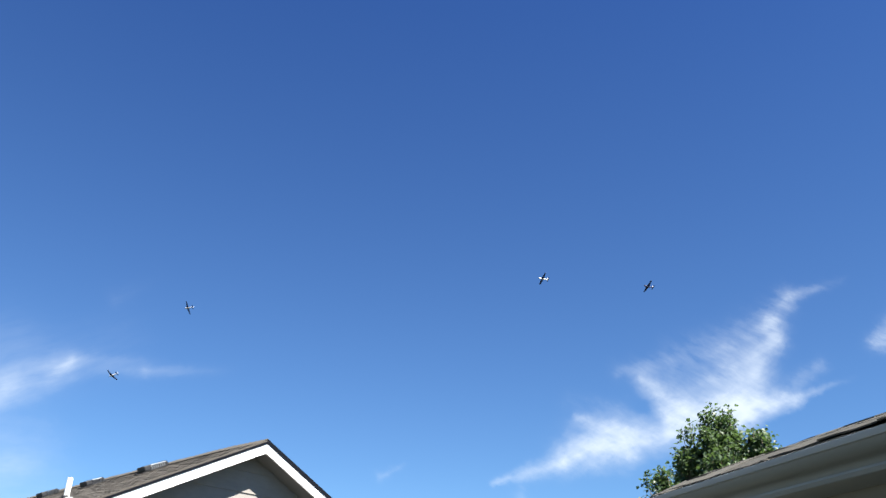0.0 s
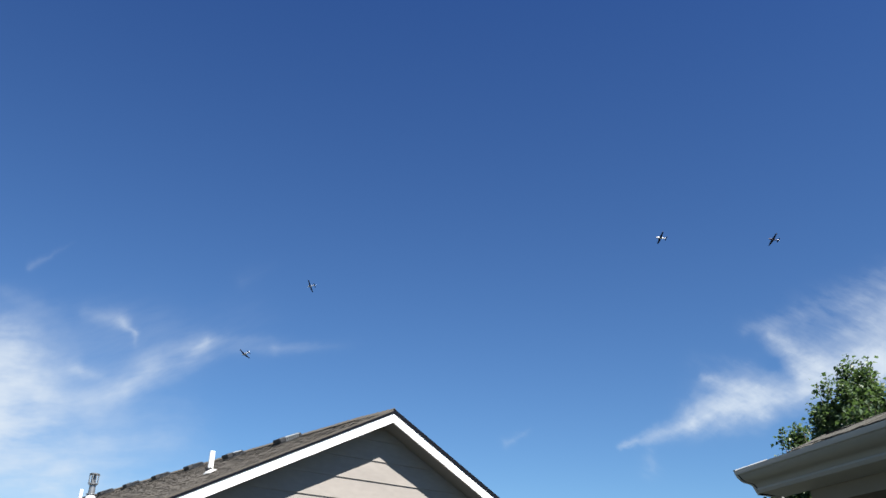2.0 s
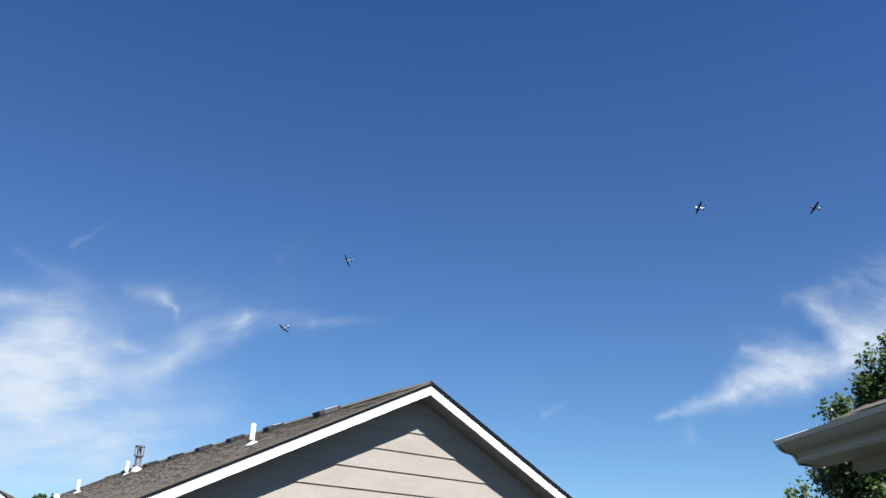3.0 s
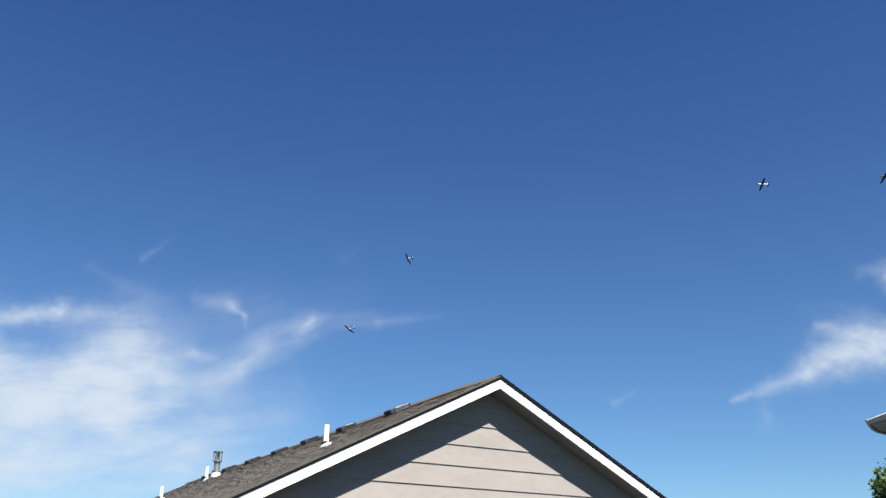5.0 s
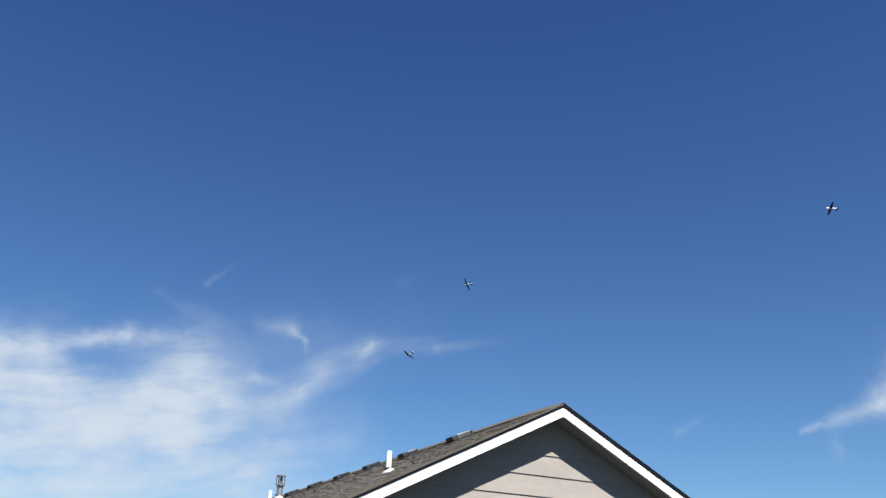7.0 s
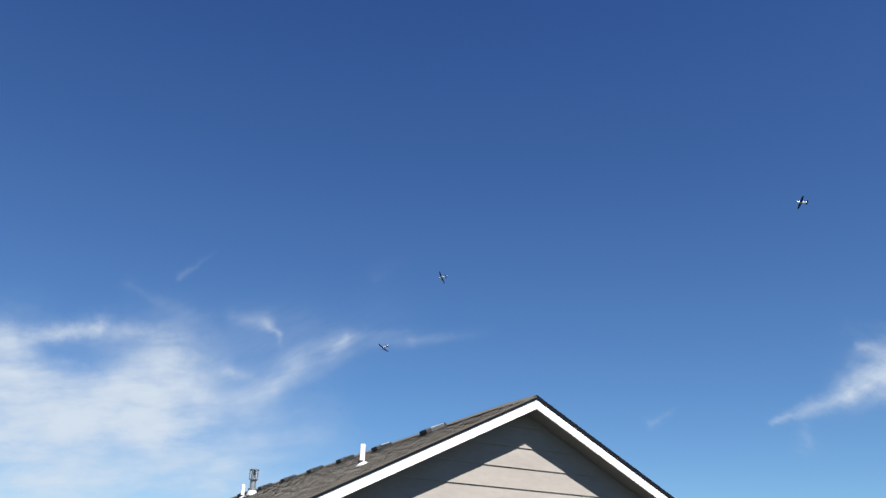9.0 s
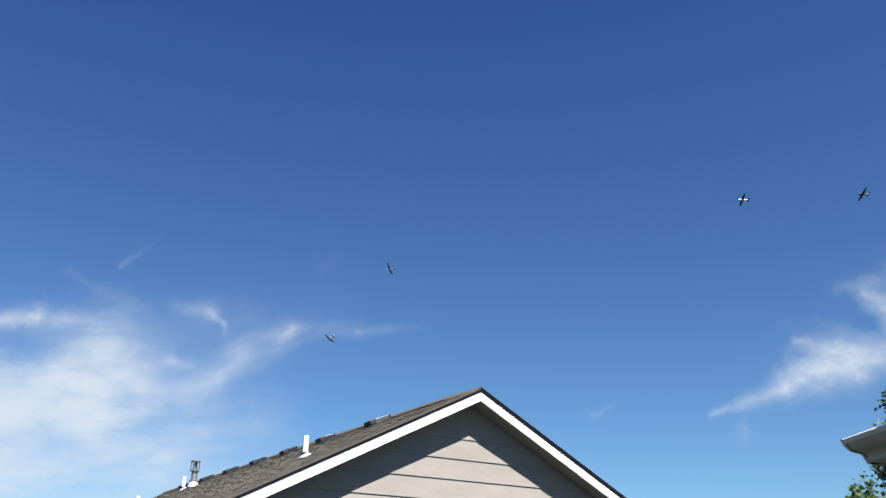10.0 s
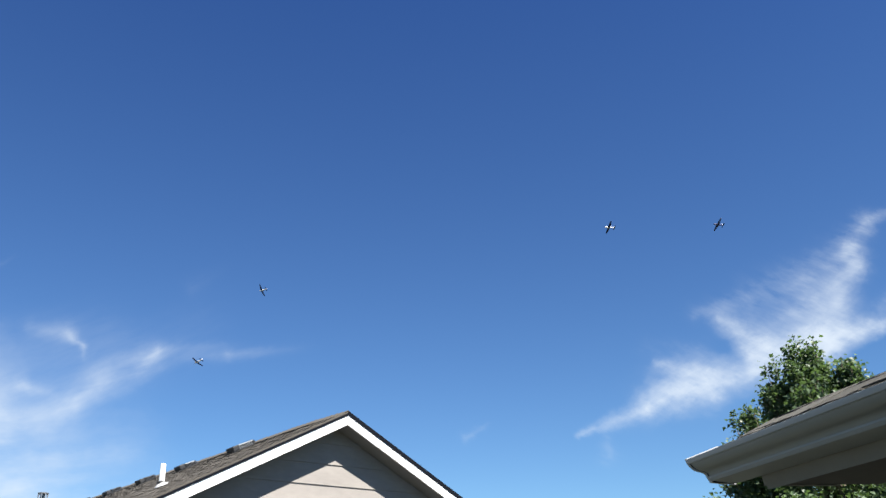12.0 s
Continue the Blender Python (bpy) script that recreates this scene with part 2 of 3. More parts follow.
M_SIDING = material("siding_paint", (0.205, 0.189, 0.173), 0.75, vary=0.13, spec=0.3, grain=6, stain=1.1, bump=0.05, stretch=(1, 1, 3))
M_WHITE = material("white_trim_paint", (0.70, 0.70, 0.69), 0.5, vary=0.05, grain=25, stain=0.8, bump=0.08)
M_SOFFIT = material("soffit_paint", (0.150, 0.144, 0.146), 0.8, vary=0.1, grain=30, stain=2)
M_SHINGLE = material("asphalt_shingle", (0.064, 0.058, 0.051), 0.95, spec=0.15, vary=0.2, grain=60, stain=0.8, bump=0.8,
                     dist=0.004, islands=0.36, second=(0.092, 0.084, 0.072))
M_SHINGLE_PIECE = material("asphalt_shingle_piece", (0.050, 0.048, 0.042), 0.95, vary=0.4, grain=160, stain=3, spec=0.2, bump=0.8,
                           dist=0.004, pieces=0.8, second=(0.092, 0.088, 0.075))
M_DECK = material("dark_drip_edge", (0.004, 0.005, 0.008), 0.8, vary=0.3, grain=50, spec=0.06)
M_VENT = material("black_vent_plastic", (0.007, 0.008, 0.010), 0.6, vary=0.25, grain=60)
# lid tone raised to imitate the sky's reflection
M_VENT_SHEEN = material("vent_lid_with_sheen", (0.24, 0.255, 0.27), 0.45, vary=0.25, grain=60)
M_LOUVRE_LIT = material("sunlit_vent_louvre", (0.15, 0.16, 0.17), 0.5, vary=0.3, grain=60)
M_VENT_GREY = material("dull_vent_lid", (0.05, 0.054, 0.06), 0.5, vary=0.3, grain=60)
M_PVC = material("white_pvc", (0.82, 0.82, 0.80), 0.4, vary=0.06, grain=20)
M_LEAD = material("flashing_metal", (0.48, 0.48, 0.48), 0.5, 0.3, vary=0.15, grain=30)
M_ZINC = material("galvanised_steel", (0.24, 0.25, 0.26), 0.42, 0.75, vary=0.2, grain=22, stain=4)
M_GUTTER = material("taupe_gutter_enamel", (0.215, 0.222, 0.22), 0.42, vary=0.07, grain=14, stain=2.2, bump=0.05, stretch=(1, 1, 1))
# paler copy of the gutter enamel, imitating light on lip and end cap
M_GUTTER_LIT = material("lit_gutter_enamel", (0.32, 0.33, 0.34), 0.35, vary=0.06, grain=14, stain=2.2, bump=0.05, stretch=(1, 0.25, 1))
M_FASCIA = material("tan_fascia_paint", (0.150, 0.138, 0.118), 0.7, vary=0.12, grain=28, stain=2, stretch=(1, 0.3, 1))
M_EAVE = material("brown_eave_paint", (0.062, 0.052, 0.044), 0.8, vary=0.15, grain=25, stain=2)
M_BARK = material("bark", (0.13, 0.10, 0.075), 0.9, vary=0.4, grain=30, stain=5, bump=0.9, dist=0.01, stretch=(1, 1, 0.3))
M_GROUND = material("lawn", (0.020, 0.026, 0.016), 0.95, vary=0.4, grain=9, stain=0.25, bump=0.6, dist=0.03, second=(0.038, 0.042, 0.028))
M_AIR_WHITE = material("white_aircraft_paint", (0.5, 0.51, 0.53), 0.35, vary=0.05, grain=2, stain=0.4, bump=0)
M_AIR_DARK = material("dark_blue_aircraft_paint", (0.008, 0.014, 0.045), 0.55, vary=0.2, grain=2, stain=0.4, bump=0, spec=0.2)
M_AIR_NAVY = material("navy_aircraft_paint", (0.030, 0.034, 0.075), 0.5, vary=0.2, grain=2, stain=0.4, bump=0, spec=0.3)
M_CANOPY = material("canopy_glass", (0.03, 0.04, 0.05), 0.1, vary=0.2, grain=2, bump=0)


def leaf_material(name, base, second):
    m = material(name, base, 0.5, spec=0.4, vary=0.35, grain=12, stain=2, bump=0.1, islands=0.9, second=second)
    n, l = m.node_tree.nodes, m.node_tree.links
    b = n["Principled BSDF"]
    thin = n.new("ShaderNodeBsdfTranslucent")
    thin.inputs[0].default_value = (second[0] * 1.1, second[1] * 1.25, second[2] * 0.7, 1)
    mix = n.new("ShaderNodeMixShader")
    mix.inputs[0].default_value = 0.28
    l.new(b.outputs[0], mix.inputs[1])
    l.new(thin.outputs[0], mix.inputs[2])
    l.new(mix.outputs[0], n["Material Output"].inputs[0])
    return m


M_LEAF = leaf_material("broad_leaf", (0.007, 0.020, 0.012), (0.104, 0.156, 0.072))


# ---------------------------------------------------------------- mesh helpers
def part(name, bm, mat, parent=None, label="", smooth=False):
    me = bpy.data.meshes.new(name)
    bmesh.ops.recalc_face_normals(bm, faces=bm.faces)
    bm.to_mesh(me)
    bm.free()
    me.materials.append(mat)
    if smooth:
        me.shade_smooth()
        me.set_sharp_from_angle(angle=radians(35))
    ob = new(name, me)
    ob.parent = parent
    if label:
        tagged(ob, label)
    return ob


def thing(name, m, label, category, group="", kind=""):
    ob = new(name)
    ob.matrix_world = m
    ob.empty_display_size = 0.2
    return tagged(ob, label, category, group, kind)


def box(bm, lo, hi, m=None, bevel=0.0):
    r = bmesh.ops.create_cube(bm, size=1)
    s = Matrix.Translation((Vector(lo) + Vector(hi)) / 2) @ Matrix.Diagonal((*(Vector(hi) - Vector(lo)), 1))
    bmesh.ops.transform(bm, matrix=(m or Matrix()) @ s, verts=r["verts"])
    if bevel:
        edges = list({e for v in r["verts"] for e in v.link_edges})
        bmesh.ops.bevel(bm, geom=edges, offset=bevel, segments=1, affect="EDGES")
    return bm


def prism(bm, outline, y0, y1):
    """Extrude an outline of (x, z) from y0 to y1."""
    a = [bm.verts.new((x, y0, z)) for x, z in outline]
    b = [bm.verts.new((x, y1, z)) for x, z in outline]
    n = len(a)
    bm.faces.new(a)
    bm.faces.new(b[::-1])
    for i in range(n):
        bm.faces.new((a[i], b[i], b[(i + 1) % n], a[(i + 1) % n]))
    return bm


def tube(bm, rings, seg=16, caps=True, centre=(0, 0, 0)):
    """Rings of (radius, z) turned round a vertical axis."""
    loops = []
    for r, z in rings:
        loops.append([bm.verts.new((centre[0] + r * math.cos(2 * math.pi * k / seg),
                                    centre[1] + r * math.sin(2 * math.pi * k / seg), centre[2] + z)) for k in range(seg)])
    for a, b in zip(loops, loops[1:]):
        for k in range(seg):
            bm.faces.new((a[k], a[(k + 1) % seg], b[(k + 1) % seg], b[k]))
    if caps:
        bm.faces.new(loops[0][::-1])
        bm.faces.new(loops[-1])
    return bm


def limb(bm, points, radii, seg=7):
    """A tapered branch along points."""
    loops = []
    for i, p in enumerate(points):
        d = (points[min(i + 1, len(points) - 1)] - points[max(i - 1, 0)]).normalized()
        side = d.orthogonal().normalized()
        up = d.cross(side)
        loops.append([bm.verts.new(p + (side * math.cos(6.283 * k / seg) + up * math.sin(6.283 * k / seg)) * radii[i]) for k in range(seg)])
    for a, b in zip(loops, loops[1:]):
        for k in range(seg):
            bm.faces.new((a[k], a[(k + 1) % seg], b[(k + 1) % seg], b[k]))
    bm.faces.new(loops[0][::-1])
    bm.faces.new(loops[-1])


def mesh_part(name, verts, faces, mat, parent, label="", kind=""):
    me = bpy.data.meshes.new(name)
    me.from_pydata(verts, [], faces)
    me.update()
    me.materials.append(mat)
    ob = new(name, me)
    ob.parent = parent
    return tagged(ob, label, kind=kind)


def shingle_rows(rng, length, rows, exposure, along, up, start, normal, lift=0.007, width=(0.13, 0.33), curl=0.008):
    """Corners and faces of overlapping shingle tabs; start is the eave's near end."""
    verts, faces = [], []
    for k in range(rows):
        s = -rng.uniform(0, 0.25)
        while s < length:
            w = rng.uniform(*width)
            a, b = max(s, 0) + 0.002, min(s + w, length) - 0.002
            s += w
            if b - a < 0.02:
                continue
            drop = rng.uniform(-0.006, 0.006)
            h = lift + rng.uniform(0, curl)
            lo, hi = k * exposure + drop, (k + 1) * exposure + 0.03
            base = len(verts)
            for u_, v_, h_ in ((a, lo, 0), (b, lo, 0), (b, hi, -0.004), (a, hi, -0.004), (a, lo, h), (b, lo, h), (b, hi, 0.001), (a, hi, 0.001)):
                verts.append(tuple(start + along * u_ + up * v_ + normal * h_))
            faces += [tuple(base + i for i in f) for f in ((4, 5, 6, 7), (0, 1, 5, 4), (1, 2, 6, 5), (3, 0, 4, 7))]
    return verts, faces


# ---------------------------------------------------------------- ground
bm = bmesh.new()
bmesh.ops.create_grid(bm, x_segments=60, y_segments=60, size=2400)
for v in bm.verts:
    r = v.co.length
    v.co.z = 0.0 if r < 120 else min(1.5, (r - 120) * 0.0012) * (0.5 + 0.5 * noise.noise(v.co * 0.003))
ground = part("ground", bm, M_GROUND)
tagged(ground, "dry green lawn reaching to the horizon", "ground", kind="structure")


# ---------------------------------------------------------------- gabled house
def gabled_house(m, apex, half, length, pitch, label, seed=3):
    """Local x across the gable, y along the ridge from the front edge of the roof, z up; the ridge is at x = 0, z = apex."""
    rng = random.Random(seed)
    t = math.tan(pitch)
    eave = apex - half * t
    wall_y, hw = 0.325, half - 0.4
    house = thing("house", m, label, "house")
    # walls: a closed shell of 12 cm under the roof
    top = lambda x, d: apex - d - abs(x) * t
    for name, y0, y1 in (("gable_wall", wall_y, wall_y + 0.12), ("gable_wall", length - 0.45, length - 0.33)):
        part(name, prism(bmesh.new(), [(-hw, 0), (hw, 0), (hw, top(hw, 0.24)), (0, top(0, 0.24)), (-hw, top(hw, 0.24))], y0, y1), M_SIDING, house)
    for side in (-1, 1):
        x0, x1 = sorted((side * hw, side * (hw - 0.12)))
        part("side_wall", box(bmesh.new(), (x0, wall_y + 0.123, 0), (x1, length - 0.453, top(hw, 0.26))), M_SIDING, house)
    # lap boards on the gable, each tapered, its thick edge below
    expo, first = 0.2955, apex - 0.737
    k = -1
    while True:
        z0 = first - k * expo
        z1 = z0 + expo + 0.02
        k += 1
        if z1 < 0.3:
            break
        reach = lambda z: min(hw, max(0.0, (apex - 0.197 - z) / t))
        if reach(z0) < 0.06:
            continue
        za = z0 + 0.001
        zb = min(z1, apex - 0.20)
        bm = bmesh.new()
        ring = []
        for y_lo, y_hi in ((wall_y - 0.003 - 0.019, wall_y - 0.003 - 0.004), (wall_y - 0.003, wall_y - 0.003)):
            xa, xb = reach(za), max(0.01, reach(zb))
            ring.append([bm.verts.new(c) for c in ((-xa, y_lo, za), (xa, y_lo, za), (xb, y_hi, zb), (-xb, y_hi, zb))])
        f, b = ring
        bm.faces.new(f)
        bm.faces.new(b[::-1])
        for i in range(4):
            bm.faces.new((f[i], b[i], b[(i + 1) % 4], f[(i + 1) % 4]))
        part("siding_board", bm, M_SIDING, house)
    # roof deck, soffit, barge boards
    for side in (-1, 1):
        s = lambda pts: [(side * x, z) for x, z in pts]
        roof = part("roof_deck", prism(bmesh.new(), s([(0, apex - 0.012), (half, eave - 0.012), (half, eave - 0.062), (0, apex - 0.062)]), -0.012, length), M_SHINGLE, house)
        part("soffit", prism(bmesh.new(), s([(0.0, apex - 0.19), (half - 0.03, eave - 0.19 + 0.03 * t), (half - 0.03, eave - 0.205 + 0.03 * t), (0.0, apex - 0.205)]), 0.022, wall_y - 0.001), M_SOFFIT, house)
        bm = prism(bmesh.new(), s([(0.0, apex - 0.066), (half, eave - 0.066), (half, eave - 0.202), (0.0, apex - 0.202)]), -0.012, 0.018)
        board = part("barge_board", bm, M_WHITE, house, "white-painted barge board")
        joint = 0.87 if side > 0 else 1.45
        ja, jb = joint - 0.0025, joint + 0.0025
        bm = prism(bmesh.new(), s([(ja, apex - 0.15 - ja * t), (jb, apex - 0.15 - jb * t), (jb, apex - 0.204 - jb * t), (ja, apex - 0.204 - ja * t)]), -0.0135, -0.0123)
        part("board_joint", bm, M_DECK, board, "dark open end of a board joint")
        # on the right the black strip also covers the shingle edge, replacing its shade
        high = 0.0 if side > 0 else 0.030
        part("drip_edge", prism(bmesh.new(), s([(0.0, apex - high), (half, eave - high), (half, eave - 0.068), (0.0, apex - 0.068)]), -0.021, -0.0125), M_DECK, house, "black metal drip edge, in places standing in for shade")
        x0, x1 = sorted((side * (half - 0.03), side * (half - 0.005)))
        part("eave_board", box(bmesh.new(), (x0, 0.022, eave - 0.2), (x1, length - 0.02, eave - 0.064)), M_WHITE, house)
        up = Vector((-side * math.cos(pitch), 0, math.sin(pitch)))
        nor = Vector((side * math.sin(pitch), 0, math.cos(pitch)))
        rows = int(half / math.cos(pitch) / 0.118)
        v, f = shingle_rows(rng, length + 0.03, rows, 0.118, Vector((0, 1, 0)), up, Vector((side * half, -0.012, eave - 0.010)), nor, 0.004, (0.09, 0.24), 0.006)
        mesh_part("shingles", v, f, M_SHINGLE, roof, "weathered brown-grey asphalt shingles", "stuff")
    ridge = bpy.data.meshes.new("ridge_cap")
    low = -0.14 * t
    ridge.from_pydata([(-0.15, 0, low - 0.024), (0, 0, 0), (0.15, 0, low - 0.024), (-0.15, 0.212, low - 0.030), (0, 0.212, -0.006), (0.15, 0.212, low - 0.030),
                       (-0.15, 0, low - 0.036), (0, 0, -0.012), (0.15, 0, low - 0.036)], [], [(0, 1, 4, 3), (1, 2, 5, 4), (6, 7, 1, 0), (7, 8, 2, 1)])
    ridge.materials.append(M_SHINGLE)
    for k in range(int(length / 0.14)):
        cap = new("ridge_cap", ridge)
        cap.parent = house
        cap.matrix_local = pose(0, k * 0.14 - 0.012, apex + 0.008 + min(0.024, k * 0.004) + rng.uniform(0, 0.005))
    return house


APEX = 4.668
PITCH = radians(26.7)
AX, AY, TURN = -1.665, 12.551, 41.59
house_m = pose(AX, AY, 0, 0, 0, TURN)
house = gabled_house(house_m, APEX, 4.4, 17.6, PITCH, "single-storey house with beige lap siding and white barge boards")


def on_roof(x, y, lift=0.0):
    return Vector((x, y, APEX - abs(x) * math.tan(PITCH) + lift))


def roof_vent(x, y, sheen, l=0.33):
    """A box vent: dark mouth down the slope, louvred cheeks, a lid that keeps its height and a rounded upper end."""
    slope = Matrix.Translation(on_roof(x, y)) @ Matrix.Rotation(-PITCH, 4, "Y")
    w, h = 0.125, 0.092
    # the nearest lids get a paler colour in place of sky sheen
    edge = M_VENT_SHEEN if sheen else M_VENT_GREY
    step = (l - 0.143) / 7
    bm = bmesh.new()
    prism(bm, [(0.10, 0.002), (l, 0.002), (l, h - 0.032), (0.13, h - 0.018), (0.10, h - 0.018)], -w + 0.014, w - 0.014)
    box(bm, (-0.03, -w - 0.03, 0.0), (l + 0.06, w + 0.03, 0.010))
    box(bm, (0.02, -w, 0.011), (0.135, w, h), bevel=0.012)
    prism(bm, [(l - 0.005, 0.011), (l + 0.035, 0.011), (l + 0.034, 0.04), (l + 0.022, 0.066), (l - 0.005, h - 0.012)], -w, w)
    bmesh.ops.transform(bm, matrix=slope, verts=bm.verts)
    body = part("roof_vent", bm, M_VENT, house, "black box roof vent with louvred cheeks")
    lid = prism(bmesh.new(), [(0.137, h - 0.016), (l - 0.007, h - 0.030), (l - 0.007, h - 0.016), (0.137, h + 0.001)], -w - 0.006, w + 0.006)
    bmesh.ops.transform(lid, matrix=slope, verts=lid.verts)
    part("vent_lid", lid, edge, body, "pale lid, brightened to imitate sky sheen" if sheen else "dull grey lid")
    for k in range(7):
        x0 = 0.143 + k * step
        bm = box(bmesh.new(), (x0, -w - 0.002, 0.012), (x0 + 0.3 * step, -w + 0.013, h - 0.018 - 0.013 * (x0 + 0.013 - 0.13) / (l - 0.13)))
        bmesh.ops.transform(bm, matrix=slope, verts=bm.verts)
        # sunlight on the first vent's louvres is put into their paler colour
        part("louvre", bm, M_VENT_GREY if l < 0.4 else M_LOUVRE_LIT, body)
    return body


for k, y in enumerate((2.65, 4.68, 6.50, 8.27, 10.1, 11.95, 13.85)):
    roof_vent(-0.52, y, k < 2, 0.41 if k == 0 else 0.32)


def vent_pipe(x, y, high, radius=0.039):
    p = on_roof(x, y)
    bm = bmesh.new()
    tube(bm, [(radius, -0.1), (radius, high), (radius * 0.86, high), (radius * 0.86, high - 0.15)], 18, centre=p)
    pipe = part("vent_pipe", bm, M_PVC, house, "white plastic vent pipe", smooth=False)
    seat = Matrix.Translation(p + Vector((0, 0, 0.010))) @ Matrix.Rotation(-PITCH, 4, "Y")
    bm = bmesh.new()
    tube(bm, [(0.10, -0.005), (0.095, 0.006), (0.065, 0.020), (0.05, 0.034)], 18)
    bmesh.ops.transform(bm, matrix=seat, verts=bm.verts)
    part("flashing", bm, M_LEAD, pipe, "pale metal flashing cone")
    bm = bmesh.new()
    tube(bm, [(radius * 1.35, 0.025), (radius * 1.3, 0.05), (radius * 1.1, 0.065), (radius * 1.02, 0.068)], 18)
    bmesh.ops.transform(bm, matrix=seat, verts=bm.verts)
    part("boot", bm, M_VENT, pipe, "black rubber boot")
    return pipe


vent_pipe(-1.92, 1.91, 0.315)
vent_pipe(-0.90, 12.1, 0.33)
vent_pipe(-2.0, 11.98, 0.31)
vent_pipe(-3.5, 6.8, 0.24, 0.05)

# gas flue with a caged cap
p = on_roof(-0.83, 11.5)
bm = bmesh.new()
tube(bm, [(0.075, -0.1), (0.075, 0.40), (0.068, 0.40)], 20, centre=p)
flue = part("flue", bm, M_ZINC, house, "galvanised gas flue with a caged cap")
bm = bmesh.new()
tube(bm, [(0.135, -0.03), (0.12, 0.04), (0.095, 0.11), (0.087, 0.12)], 20, centre=p)
part("flashing", bm, M_LEAD, flue, "pale flared flashing")
bm = bmesh.new()
tube(bm, [(0.088, 0.10), (0.115, 0.12), (0.115, 0.14), (0.088, 0.15)], 20, centre=p)
part("storm_collar", bm, M_ZINC, flue)
bm = bmesh.new()
tube(bm, [(0.08, 0.34), (0.112, 0.36), (0.112, 0.385), (0.08, 0.40)], 20, centre=p)
part("cap_base", bm, M_ZINC, flue)
bm = bmesh.new()
tube(bm, [(0.04, 0.39), (0.04, 0.59)], 14, centre=p)
part("inner_tube", bm, M_ZINC, flue)
for k in range(8):
    a = k * math.pi / 4 + 0.2
    c = p + Vector((0.108 * math.cos(a), 0.108 * math.sin(a), 0))
    part("cage_bar", box(bmesh.new(), (c.x - 0.010, c.y - 0.010, c.z + 0.38), (c.x + 0.010, c.y + 0.010, c.z + 0.59)), M_ZINC, flue)
bm = bmesh.new()
tube(bm, [(0.118, 0.585), (0.122, 0.60), (0.122, 0.612), (0.08, 0.625), (0.02, 0.63)], 20, centre=p)
part("cap_lid", bm, M_ZINC, flue)

# another gable farther off
gabled_house(pose(-19.15, 29.35, 0, 0, 0, 22), 4.6, 3.6, 11.0, radians(31), "distant house with white barge boards and a dark roof", seed=8)


# ---------------------------------------------------------------- own house: eave, gutter and roof overhead
GX, GY, GTURN, LIP = 0.868, 3.39, 13.7, 2.280
near_m = pose(GX, GY, 0, 0, 0, GTURN)
near = thing("porch_house", near_m, "house eave with a taupe gutter and layered asphalt shingles", "house")
RUN = 7.5                     # the eave runs back past the camera
SLOPE = math.atan(0.372)
EAVE_X, EAVE_Z = 0.080, LIP + 0.056
WALL_X = 0.66

# gutter: an ogee trough, leaning with the fascia
lean = radians(20)
GROW = 1.17


def leaned(pts):
    c, s = math.cos(lean), math.sin(lean)
    return [(GROW * (x * c - z * s), LIP + GROW * (x * s + z * c)) for x, z in pts]


# outline from the lip down the front, across the bottom, up the back; x inwards, z down from the lip
front = [(0.004, -0.012), (0.0048, -0.018), (0.007, -0.025), (0.0105, -0.032), (0.0155, -0.039), (0.022, -0.0450), (0.029, -0.0495),
         (0.0355, -0.0532), (0.0410, -0.0572), (0.0448, -0.0622), (0.0465, -0.0675), (0.0472, -0.073), (0.050, -0.090)]
outer = front + [(0.122, -0.124), (0.122, 0.0)]
inner = [(0.1205, 0.0), (0.1205, -0.1222), (0.0515, -0.0885)] + [(x + 0.0015, z + 0.001) for x, z in reversed(front[:-1])]
gutter = part("gutter", prism(bmesh.new(), leaned(outer + inner), -RUN, 0.0), M_GUTTER, near, "taupe ogee rain gutter", smooth=True)
lip = [(0.0, 0.0), (-0.001, -0.008), (0.0005, -0.015), (0.0045, -0.0175), (0.012, -0.0175), (0.012, -0.0155), (0.0055, -0.0155), (0.002, -0.013), (0.002, -0.0015), (0.014, -0.0015), (0.014, 0.0)]
part("lip", prism(bmesh.new(), leaned(lip), -RUN, 0.002), M_GUTTER_LIT, gutter, "rolled gutter lip, paler to imitate reflected sky", smooth=True)
bead = [(0.0455, -0.073), (0.044, -0.078), (0.0455, -0.088), (0.0495, -0.0915), (0.0525, -0.0915), (0.0525, -0.088)]
part("bead", prism(bmesh.new(), leaned(bead), -RUN, 0.001), M_GUTTER, gutter)
cap = [(x - 0.003, z) for x, z in front] + [(0.047, -0.093), (0.125, -0.127), (0.125, 0.002), (0.0, 0.002)]
# cap shares the lip's lit tone for its bright rim
part("end_cap", prism(bmesh.new(), leaned(cap), 0.0045, 0.019), M_GUTTER_LIT, gutter, "crimped gutter end cap")
seam = [(x - 0.0012, z) for x, z in front] + [(0.05, -0.0945), (0.12, -0.121), (0.12, -0.01), (0.004, -0.01)]
part("seam", prism(bmesh.new(), leaned(seam), 0.001, 0.0042), M_DECK, gutter, "dark crack of old sealant")

# fascia behind the gutter, leaning the same way, and the boxed eave
fas = [(0.127, -0.008), (0.150, -0.008), (0.150, -0.168), (0.127, -0.168)]
part("fascia", prism(bmesh.new(), leaned(fas), -RUN, -0.17), M_FASCIA, near, "tan-painted fascia board")
edge = leaned([(0.150, -0.156)])[0]
